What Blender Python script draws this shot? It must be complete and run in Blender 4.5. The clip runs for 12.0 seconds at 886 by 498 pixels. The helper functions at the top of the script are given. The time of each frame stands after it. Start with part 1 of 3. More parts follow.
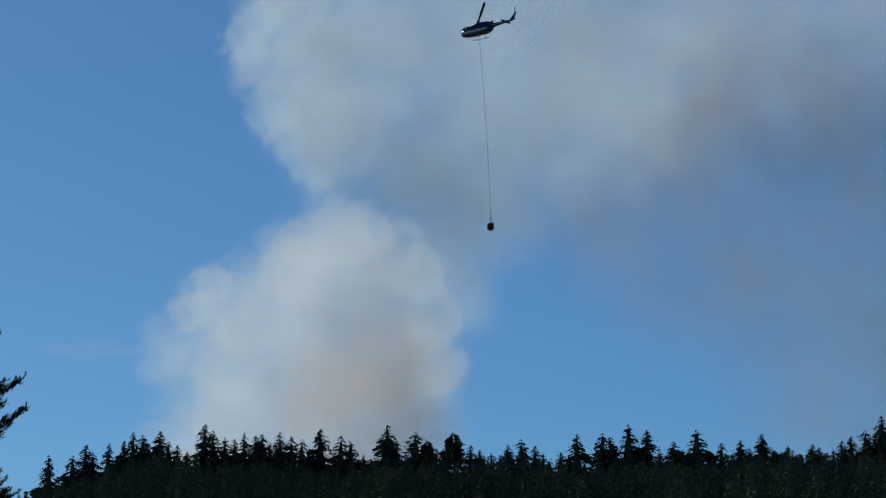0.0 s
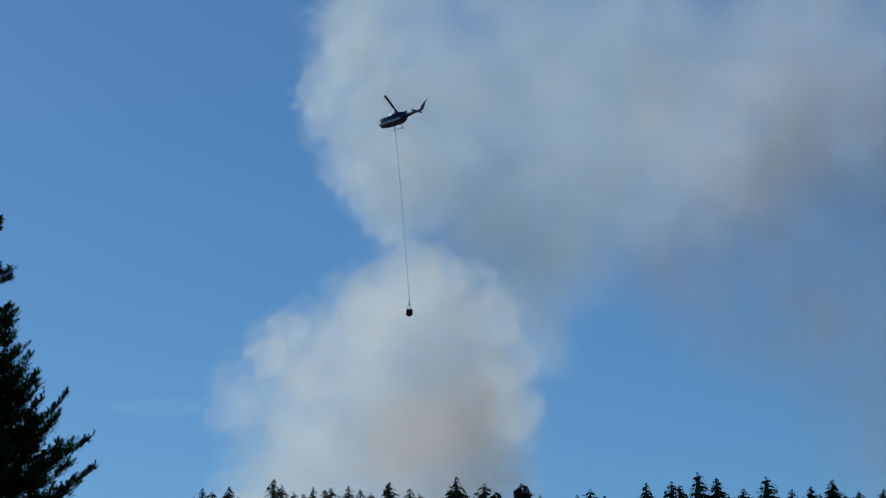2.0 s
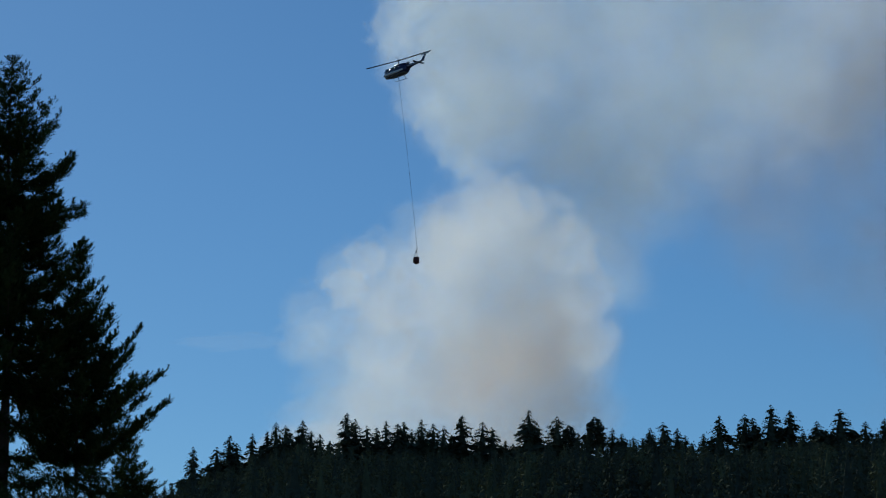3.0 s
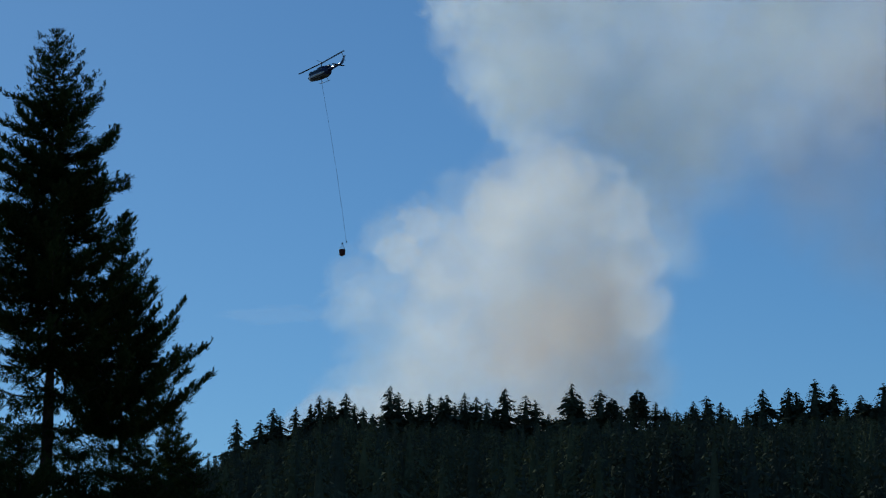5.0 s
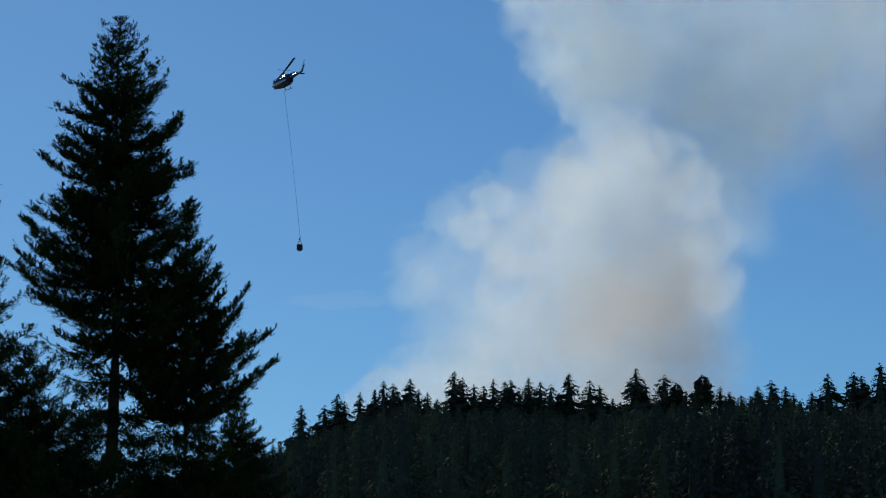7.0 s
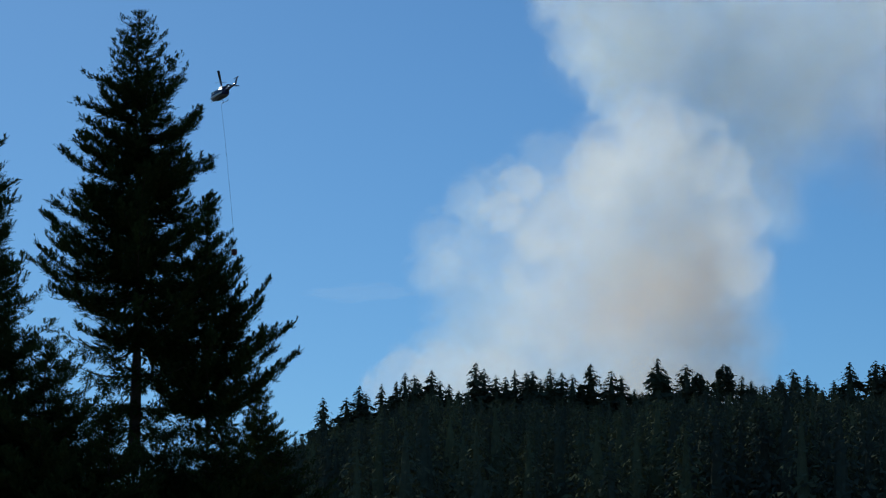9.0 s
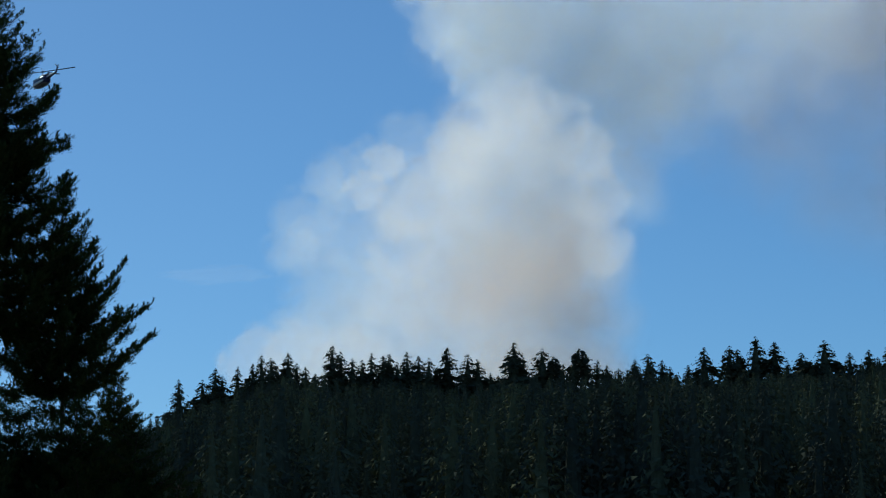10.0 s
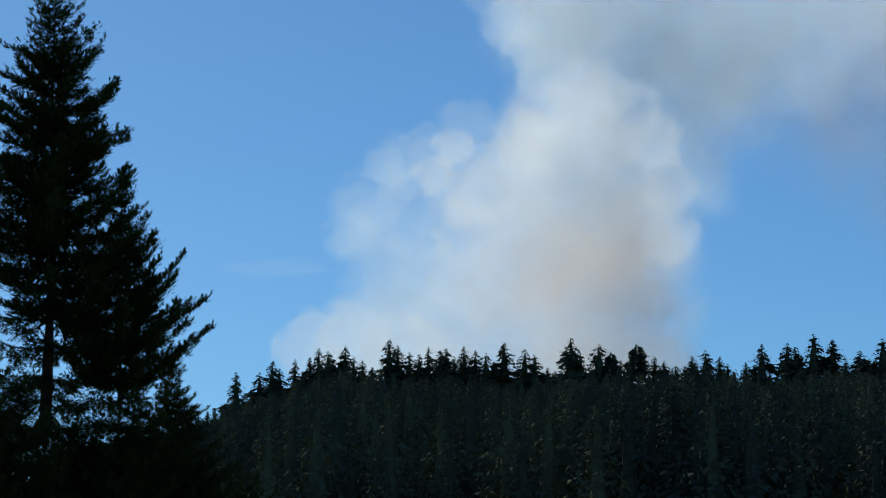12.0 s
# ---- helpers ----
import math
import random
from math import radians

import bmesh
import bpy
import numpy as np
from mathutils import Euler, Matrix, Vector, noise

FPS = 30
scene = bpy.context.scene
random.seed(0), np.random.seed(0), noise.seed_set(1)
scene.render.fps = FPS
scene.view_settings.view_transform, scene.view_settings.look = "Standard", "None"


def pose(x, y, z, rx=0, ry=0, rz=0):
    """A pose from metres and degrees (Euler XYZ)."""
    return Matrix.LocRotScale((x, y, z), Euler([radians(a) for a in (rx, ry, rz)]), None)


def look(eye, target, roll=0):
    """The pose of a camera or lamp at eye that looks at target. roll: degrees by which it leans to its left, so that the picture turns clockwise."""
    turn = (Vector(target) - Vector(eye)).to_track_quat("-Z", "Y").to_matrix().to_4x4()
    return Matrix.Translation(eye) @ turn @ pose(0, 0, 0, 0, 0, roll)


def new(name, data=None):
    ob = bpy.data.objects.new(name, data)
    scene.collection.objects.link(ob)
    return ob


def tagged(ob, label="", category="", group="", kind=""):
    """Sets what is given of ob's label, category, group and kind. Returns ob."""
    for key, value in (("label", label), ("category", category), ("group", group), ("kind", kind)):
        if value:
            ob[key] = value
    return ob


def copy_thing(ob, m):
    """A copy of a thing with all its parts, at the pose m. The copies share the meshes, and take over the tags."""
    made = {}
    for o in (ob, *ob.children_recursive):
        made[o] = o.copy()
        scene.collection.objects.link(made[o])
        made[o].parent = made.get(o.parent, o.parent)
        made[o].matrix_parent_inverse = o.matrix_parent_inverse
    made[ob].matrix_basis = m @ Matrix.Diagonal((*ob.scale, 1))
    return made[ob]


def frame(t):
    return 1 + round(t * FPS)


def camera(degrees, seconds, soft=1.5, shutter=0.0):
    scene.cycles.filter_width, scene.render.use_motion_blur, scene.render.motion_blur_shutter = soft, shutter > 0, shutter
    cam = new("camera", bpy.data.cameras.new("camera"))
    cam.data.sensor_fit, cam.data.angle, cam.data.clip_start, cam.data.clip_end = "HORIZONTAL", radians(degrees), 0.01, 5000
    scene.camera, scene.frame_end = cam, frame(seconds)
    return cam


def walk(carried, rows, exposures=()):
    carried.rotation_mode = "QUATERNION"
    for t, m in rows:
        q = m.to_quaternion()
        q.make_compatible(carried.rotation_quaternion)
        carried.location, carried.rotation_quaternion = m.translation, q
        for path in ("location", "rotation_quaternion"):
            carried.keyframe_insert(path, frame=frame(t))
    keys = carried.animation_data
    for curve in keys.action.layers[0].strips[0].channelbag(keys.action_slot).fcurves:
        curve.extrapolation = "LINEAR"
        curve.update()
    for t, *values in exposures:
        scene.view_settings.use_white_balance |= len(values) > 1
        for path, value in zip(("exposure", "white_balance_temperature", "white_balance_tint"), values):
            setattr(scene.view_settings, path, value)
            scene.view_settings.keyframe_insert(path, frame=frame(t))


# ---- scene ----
from mathutils.noise import noise as perlin, fractal

# ---- the camera and its walk ----
EYE = Vector((0.0, 0.0, 1.65))


def aim(pan, tilt, roll):
    """The hand-held telephoto camera: it turns on the spot."""
    return pose(*EYE, 90 + tilt, 0, pan) @ pose(0, 0, 0, 0, 0, roll)


cam = camera(19.8, 12.0, soft=1.2)
walk(cam, [
    (0, aim(-1.237, 12.005, 0.485)),
    (0.5, aim(-1.008, 12.745, 0.399)),
    (1, aim(-0.852, 12.443, 0.343)),
    (1.5, aim(-0.738, 12.606, 0.012)),
    (2, aim(0.262, 13.157, -0.272)),
    (2.5, aim(0.858, 13.009, -0.339)),
    (3, aim(1.926, 11.672, -0.205)),
    (3.5, aim(2.671, 11.441, 0.115)),
    (3.7, aim(2.680, 11.531, 0.200)),
    (5.3, aim(3.128, 11.026, -0.098)),
    (5.5, aim(3.574, 11.165, -0.067)),
    (6, aim(3.859, 11.165, -0.121)),
    (6.5, aim(4.522, 11.049, 0.055)),
    (7, aim(4.379, 10.736, 0.069)),
    (7.2, aim(4.560, 10.738, 0.069)),
    (8.8, aim(4.889, 10.639, -0.242)),
    (9, aim(4.851, 10.545, -0.290)),
    (9.5, aim(1.473, 10.265, -0.365)),
    (10, aim(1.587, 10.146, -0.413)),
    (10.5, aim(1.764, 9.894, -0.192)),
    (11, aim(2.749, 9.407, 0.111)),
    (11.5, aim(2.913, 10.256, 0.457)),
    (12, aim(2.914, 10.025, 0.288)),
], exposures=[(t, stops - 0.26, 5500 + 10 * t, -1) for t, stops in ((0, -0.13), (2.5, -0.08), (3.7, -0.04), (5.3, -0.02), (7.2, 0.12), (9, 0.20), (10.5, 0.22), (12, 0.32))])

# ---- world, sun, exposure ----
SUN_AZ, SUN_EL = -22.0, 30.0     # degrees clockwise from +y, and above the horizon
scene.cycles.transparent_max_bounces = 48
world = bpy.data.worlds.new("world")
scene.world = world
world.use_nodes = True
wn = world.node_tree
sky = wn.nodes.new("ShaderNodeTexSky")
sky.sky_type, sky.sun_disc = "NISHITA", False
sky.sun_elevation, sky.sun_rotation = radians(SUN_EL), radians(SUN_AZ)
sky.altitude, sky.air_density, sky.dust_density, sky.ozone_density = 900, 1.0, 0.3, 4.0
tint = wn.nodes.new("ShaderNodeVectorMath")
tint.operation = "MULTIPLY"
tint.inputs[1].default_value = (0.69, 0.855, 0.98)      # clear dry mountain air
wn.links.new(sky.outputs[0], tint.inputs[0])
wn.links.new(tint.outputs[0], wn.nodes["Background"].inputs[0])
wn.nodes["Background"].inputs[1].default_value = 0.068
sun = new("sun", bpy.data.lights.new("sun", "SUN"))
sun.data.energy, sun.data.angle, sun.data.color = 4.6, radians(0.5), (1.0, 0.93, 0.84)
sa, se = radians(SUN_AZ), radians(SUN_EL)
to_sun = Vector((math.sin(sa) * math.cos(se), math.cos(sa) * math.cos(se), math.sin(se)))
sun.matrix_world = look(to_sun * 50, (0, 0, 0))


# ---- materials ----
def material(name, colour, rough=0.7, metal=0.0, spread=0.25, scale=3.0, fine=40.0, bump=0.0, attr="", second=None, gloss=0.5):
    """A principled surface whose colour wanders at two scales; attr names a number on the mesh that leads to the second colour."""
    m = bpy.data.materials.new(name)
    m.use_nodes = True
    nt = m.node_tree
    b = nt.nodes["Principled BSDF"]
    b.inputs["Roughness"].default_value, b.inputs["Metallic"].default_value = rough, metal
    b.inputs["Specular IOR Level"].default_value = gloss
    at = nt.nodes.new("ShaderNodeTexCoord")
    big, small = nt.nodes.new("ShaderNodeTexNoise"), nt.nodes.new("ShaderNodeTexNoise")
    big.inputs["Scale"].default_value, small.inputs["Scale"].default_value = scale, fine
    for n in (big, small):
        n.inputs["Detail"].default_value = 4
        nt.links.new(at.outputs["Object"], n.inputs["Vector"])
    add = nt.nodes.new("ShaderNodeMath")
    add.operation = "ADD"
    nt.links.new(big.outputs[0], add.inputs[0]), nt.links.new(small.outputs[0], add.inputs[1])
    rng = nt.nodes.new("ShaderNodeMapRange")
    rng.inputs["From Min"].default_value, rng.inputs["From Max"].default_value = 0.6, 1.4
    rng.inputs["To Min"].default_value, rng.inputs["To Max"].default_value = 1 - spread, 1 + spread
    nt.links.new(add.outputs[0], rng.inputs["Value"])
    mul = nt.nodes.new("ShaderNodeVectorMath")
    mul.operation = "SCALE"
    mul.inputs[0].default_value = colour
    if attr:
        a = nt.nodes.new("ShaderNodeAttribute")
        a.attribute_name = attr
        mix = nt.nodes.new("ShaderNodeMix")
        mix.data_type = "RGBA"
        mix.inputs["A"].default_value, mix.inputs["B"].default_value = (*colour, 1), (*second, 1)
        nt.links.new(a.outputs["Fac"], mix.inputs["Factor"])
        nt.links.new(mix.outputs["Result"], mul.inputs[0])
    nt.links.new(rng.outputs[0], mul.inputs["Scale"])
    if gloss < 0.2:     # matt all through
        nt.nodes.remove(b)
        b = nt.nodes.new("ShaderNodeBsdfDiffuse")
        nt.links.new(b.outputs[0], nt.nodes["Material Output"].inputs["Surface"])
        nt.links.new(mul.outputs[0], b.inputs["Color"])
    else:
        nt.links.new(mul.outputs[0], b.inputs["Base Color"])
    if bump:
        bp = nt.nodes.new("ShaderNodeBump")
        bp.inputs["Strength"].default_value = bump
        nt.links.new(small.outputs[0], bp.inputs["Height"])
        nt.links.new(bp.outputs[0], b.inputs["Normal"])
    return m


def smoke_material(name, pale, brown):
    """Smoke: light scattered forward and back, thinned by the density that each piece carries; ash tints some of it brown."""
    m = bpy.data.materials.new(name)
    m.use_nodes = True
    nt = m.node_tree
    nt.nodes.remove(nt.nodes["Principled BSDF"])
    dens, ash = nt.nodes.new("ShaderNodeAttribute"), nt.nodes.new("ShaderNodeTexNoise")
    dens.attribute_name = "soot"
    at = nt.nodes.new("ShaderNodeTexCoord")
    info = nt.nodes.new("ShaderNodeObjectInfo")
    ash.inputs["Scale"].default_value, ash.inputs["Detail"].default_value = 1.1, 3
    nt.links.new(at.outputs["Object"], ash.inputs["Vector"])
    ramp = nt.nodes.new("ShaderNodeMapRange")
    ramp.inputs["From Min"].default_value, ramp.inputs["From Max"].default_value = 0.35, 0.7
    nt.links.new(ash.outputs[0], ramp.inputs["Value"])
    mix = nt.nodes.new("ShaderNodeMix")
    mix.data_type = "RGBA"
    mix.inputs["A"].default_value, mix.inputs["B"].default_value = (*pale, 1), (*brown, 1)
    nt.links.new(ramp.outputs[0], mix.inputs["Factor"])
    dif, trl, tra = (nt.nodes.new("ShaderNodeBsdf" + k) for k in ("Diffuse", "Translucent", "Transparent"))
    half, whole = nt.nodes.new("ShaderNodeMixShader"), nt.nodes.new("ShaderNodeMixShader")
    half.inputs[0].default_value = 0.5
    for b in (dif, trl):
        nt.links.new(mix.outputs["Result"], b.inputs["Color"])
    nt.links.new(dif.outputs[0], half.inputs[1]), nt.links.new(trl.outputs[0], half.inputs[2])
    # the object's own tint strength (its alpha) says how thick this piece is
    thick = nt.nodes.new("ShaderNodeMath")
    thick.operation = "MULTIPLY"
    nt.links.new(dens.outputs["Fac"], thick.inputs[0]), nt.links.new(info.outputs["Alpha"], thick.inputs[1])
    nt.links.new(thick.outputs[0], whole.inputs[0])
    nt.links.new(tra.outputs[0], whole.inputs[1]), nt.links.new(half.outputs[0], whole.inputs[2])
    nt.links.new(whole.outputs[0], nt.nodes["Material Output"].inputs["Surface"])
    return m


EARTH = material("forest_floor", (0.07, 0.06, 0.035), 0.95, spread=0.4, scale=0.02, fine=0.6, bump=0.3)
NEEDLE = material("fir_needles", (0.030, 0.050, 0.018), 0.6, spread=0.4, scale=0.5, fine=6, attr="tone", second=(0.075, 0.085, 0.028), gloss=0.12)
# far needles paler and greyer than near ones: distance haze put into the colour
HAZY_NEEDLE = material("hazy_far_needles", (0.062, 0.069, 0.052), 0.75, spread=0.35, scale=0.03, fine=0.5, attr="tone", second=(0.112, 0.118, 0.064), gloss=0.03)
BARK = material("bark", (0.075, 0.055, 0.042), 0.9, gloss=0.1, spread=0.45, scale=2, fine=18, bump=0.6)
NAVY = material("navy_paint", (0.018, 0.022, 0.085), 0.36, spread=0.15, scale=0.6, fine=9)
WHITE = material("white_paint", (0.70, 0.72, 0.75), 0.35, spread=0.12, scale=0.8, fine=12)
GREY = material("grey_metal", (0.16, 0.16, 0.17), 0.55, 0.2, spread=0.2, scale=2, fine=20)
BLACK = material("black_rubber", (0.018, 0.018, 0.02), 0.6, spread=0.2)
BLADE = material("rotor_blade", (0.03, 0.031, 0.036), 0.45, spread=0.2, scale=1, fine=8)
GLASS = material("tinted_glass", (0.02, 0.025, 0.03), 0.16, spread=0.1)
CABLE = material("steel_cable", (0.05, 0.05, 0.052), 0.5, 0.4, spread=0.2)
ORANGE = material("bucket_fabric", (0.085, 0.014, 0.011), 0.65, spread=0.3, scale=1.5, fine=14, bump=0.15)
CHITIN = material("dark_chitin", (0.014, 0.007, 0.007), 0.7, gloss=0.15, spread=0.3, scale=60, fine=500)
PALE_SMOKE = smoke_material("pale_smoke", (0.92, 0.92, 0.92), (0.90, 0.87, 0.84))
BLUE_SMOKE = smoke_material("thin_smoke", (0.88, 0.93, 0.94), (0.91, 0.91, 0.90))
BROWN_SMOKE = smoke_material("brown_smoke", (0.93, 0.84, 0.75), (0.88, 0.72, 0.60))
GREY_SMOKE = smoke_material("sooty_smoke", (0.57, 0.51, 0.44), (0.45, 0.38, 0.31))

WING = bpy.data.materials.new("insect_wing")
WING.use_nodes = True
_b = WING.node_tree.nodes["Principled BSDF"]
_b.inputs["Base Color"].default_value, _b.inputs["Roughness"].default_value = (0.5, 0.5, 0.47, 1), 0.25
_b.inputs["Alpha"].default_value = 0.16


# ---- building helpers ----
def part(name, bm, mat, parent=None, label="", smooth=True):
    """Links a bmesh as one mesh object, under a thing or a part."""
    me = bpy.data.meshes.new(name)
    bm.to_mesh(me)
    bm.free()
    for p in me.polygons:
        p.use_smooth = smooth
    me.materials.append(mat)
    ob = new(name, me)
    ob.parent = parent
    return tagged(ob, label)


def raw(name, verts, faces, mat, parent=None, label="", attrs=(), smooth=False):
    """Links arrays of points and faces as one mesh object, with numbers per point."""
    me = bpy.data.meshes.new(name)
    me.from_pydata(verts if isinstance(verts, list) else verts.tolist(), [], faces if isinstance(faces, list) else faces.tolist())
    for key, values in attrs:
        me.attributes.new(key, "FLOAT", "POINT").data.foreach_set("value", np.asarray(values, dtype=np.float32))
    if smooth:
        me.polygons.foreach_set("use_smooth", [True] * len(me.polygons))
    me.materials.append(mat)
    ob = new(name, me)
    ob.parent = parent
    return tagged(ob, label)


def tube(bm, points, radii, sides=8, caps=True):
    """A round bar through the points."""
    rings = []
    for i, p in enumerate(points):
        a, b = points[max(i - 1, 0)], points[min(i + 1, len(points) - 1)]
        q = (Vector(b) - Vector(a)).to_track_quat("Z", "X")
        rings.append([bm.verts.new(Vector(p) + q @ Vector((radii[i] * math.cos(k * math.tau / sides), radii[i] * math.sin(k * math.tau / sides), 0))) for k in range(sides)])
    for lo, hi in zip(rings, rings[1:]):
        for k in range(sides):
            bm.faces.new((lo[k], lo[(k + 1) % sides], hi[(k + 1) % sides], hi[k]))
    if caps:
        bm.faces.new(rings[0][::-1]), bm.faces.new(rings[-1])
    return bm


def loft(sections, sides=20, square=2.6):
    """A closed hull along x: sections of (x, half width, z low, z high), rounded boxes."""
    bm = bmesh.new()
    rings = []
    for x, w, lo, hi in sections:
        ring = []
        for k in range(sides):
            a = k * math.tau / sides
            c, s = math.cos(a), math.sin(a)
            e = 2 / square
            ring.append(bm.verts.new((x, w * math.copysign(abs(c) ** e, c), (lo + hi) / 2 + (hi - lo) / 2 * math.copysign(abs(s) ** e, s))))
        rings.append(ring)
    for a, b in zip(rings, rings[1:]):
        for k in range(sides):
            bm.faces.new((a[k], a[(k + 1) % sides], b[(k + 1) % sides], b[k]))
    bm.faces.new(rings[0][::-1]), bm.faces.new(rings[-1])
    bmesh.ops.recalc_face_normals(bm, faces=bm.faces)
    return bm


def slab(outline, thick, axis="y", mid=0.0):
    """A flat plate of that thickness: its outline lies across the axis."""
    bm = bmesh.new()
    def at(p, q, d):
        return {"y": (p, d, q), "z": (p, q, d), "x": (d, p, q)}[axis]
    one = [bm.verts.new(at(p, q, mid - thick / 2)) for p, q in outline]
    two = [bm.verts.new(at(p, q, mid + thick / 2)) for p, q in outline]
    bm.faces.new(one), bm.faces.new(two[::-1])
    for k in range(len(one)):
        j = (k + 1) % len(one)
        bm.faces.new((one[k], one[j], two[j], two[k]))
    bmesh.ops.recalc_face_normals(bm, faces=bm.faces)
    return bm


# ---- the ground: one sheet, from the meadow up the wooded hill and on to the horizon ----
def crest(az):
    """The elevation of the hill's crest, in degrees, seen from the eye."""
    return 6.75 - 0.30 * max(0.0, -az - 5.6) ** 1.1 + 0.02 * max(0.0, az) + 0.08 * math.sin(az * 0.9) + 0.06 * math.sin(az * 2.3 + 1)


def height(x, y):
    d = math.hypot(x, y)
    az = math.degrees(math.atan2(x, max(y, 1.0)))
    top = 1200 * math.tan(radians(max(crest(max(-30, min(30, az))), 2.0)))
    if y <= 0 or d < 200:
        return 0.0
    rise = min((d - 200) / 1000, 1.0) ** 1.3
    z = top * rise
    if d > 1200:
        z = 60 + (top - 60) * math.exp(-((d - 1200) / 260) ** 2)
    wide = max(0.0, 1 - max(0.0, abs(az) - 35) / 30)
    return z * wide


def ground():
    ds = [0, 30, 60, 90, 120, 160, 200] + list(range(240, 1200, 40)) + [1180, 1200, 1220, 1250, 1300, 1360, 1450, 1600, 1800, 2200, 2800, 3600, 4800]
    azs = list(range(-180, -36, 8)) + [a * 0.75 for a in range(-48, 49)] + list(range(40, 177, 8)) + [180]
    ds = sorted(set(ds))
    verts, faces = [], []
    for d in ds:
        for a in azs:
            x, y = d * math.sin(radians(a)), d * math.cos(radians(a))
            verts.append((x, y, height(x, y) + (0.6 * perlin((x * 0.02, y * 0.02, 0)) if d > 150 else 0)))
    n = len(azs)
    for i in range(len(ds) - 1):
        for k in range(n - 1):
            faces.append((i * n + k, i * n + k + 1, (i + 1) * n + k + 1, (i + 1) * n + k))
    g = raw("ground", verts, faces, EARTH, smooth=True)
    return tagged(g, "dark forest floor rising to a wooded ridge", "ground", kind="structure")


ground()


# ---- conifers ----
def kites(origin, out, side, up, length, width, droop, belly=0.45):
    """Two folded triangles for each needle spray or far branch: arrays of points, four to a spray."""
    tip = origin + out * length[:, None] - up * droop[:, None]
    mid = origin + out * (length * belly)[:, None] - up * (droop * belly * 0.8)[:, None]
    lift = up * (length * 0.04)[:, None]
    return np.stack([origin + lift, mid + side * width[:, None] - lift, tip, mid - side * width[:, None] - lift], 1)


def far_conifer(rng, tall, wide, whorls, arms, style="fir", twigs=2, low=0.12, steep=(0.0, 0.45), core=0.34):
    """Points and faces of a far conifer's crown: uneven tiers of drooping boughs with side twigs round a dark core."""
    t = np.repeat(np.linspace(0.0, 1.0, whorls), arms)
    t = np.clip(t + rng.uniform(-0.6, 0.6, t.size) / whorls, 0.0, 1.0)
    if style == "pine":
        prof = np.clip(np.sin(np.pi * np.clip(t * 0.93 + 0.07, 0, 1)) ** 0.6, 0.1, 1)
        low = 0.30
    else:
        prof = (0.05 + 0.95 * (1 - t) ** 0.78) * (1 - low) / 0.88
    z = tall * (low + (1 - low) * t)
    az = rng.uniform(0, 2 * np.pi, t.size)
    # one side of a tier is fuller than the other, and some boughs are missing or long
    swell = 1 + 0.18 * np.sin(az * 2 + t * 7 + rng.uniform(0, 6)) + 0.14 * np.sin(az * 3 + t * 17) + rng.normal(0, 0.12, t.size)
    length = wide * prof * swell * rng.uniform(0.55, 1.12, t.size)
    out = np.stack([np.cos(az), np.sin(az), np.zeros_like(az)], 1)
    side = np.stack([-np.sin(az), np.cos(az), np.zeros_like(az)], 1)
    up = np.tile([0.0, 0.0, 1.0], (t.size, 1))
    root = np.stack([np.zeros_like(z), np.zeros_like(z), z + 0.02 * tall], 1)
    droop = length * (rng.uniform(*steep, t.size) if style == "fir" else rng.uniform(-0.35, 0.3, t.size)) + 0.015 * tall
    broad = length * rng.uniform(0.18, 0.34, t.size) + 0.008 * tall
    tip_up = rng.uniform(-0.6, 0.6, (t.size, 1)) if style == "fir" else rng.uniform(0, math.pi, (t.size, 1))
    quads = [kites(root, out, side * np.cos(tip_up) + up * np.sin(tip_up), up, length, broad, droop, 0.68)]
    for k in range(twigs):
        f = rng.uniform(0.45, 0.98, t.size)
        o = root + out * (length * f)[:, None] - up * (droop * f)[:, None]
        turn = rng.uniform(-1.5, 1.5, t.size)
        d = out * np.cos(turn)[:, None] + side * np.sin(turn)[:, None]
        l = length * rng.uniform(0.18, 0.42, t.size) + 0.010 * tall
        roll = rng.uniform(-1.0, 1.0, (t.size, 1))
        quads.append(kites(o, d, np.cross(up, d) * np.cos(roll) + up * np.sin(roll), up, l, l * 0.34, l * rng.uniform(-0.35, 0.8, t.size)))
    pts = np.concatenate(quads).reshape(-1, 3)
    base = np.arange(len(pts) // 4)[:, None] * 4
    faces = np.concatenate([base + [0, 1, 2], base + [0, 2, 3]])
    if style == "fir":      # the core, which lets no light through
        ring = np.arange(7) * 2 * np.pi / 7
        k = len(pts)
        cone = np.stack([np.cos(ring) * wide * core, np.sin(ring) * wide * core, np.full(7, tall * low)], 1)
        faces = np.concatenate([faces, [[k + i, k + (i + 1) % 7, k + 7] for i in range(7)]])
        pts = np.concatenate([pts, cone, [[0, 0, tall * 0.96]]])
    return pts, faces


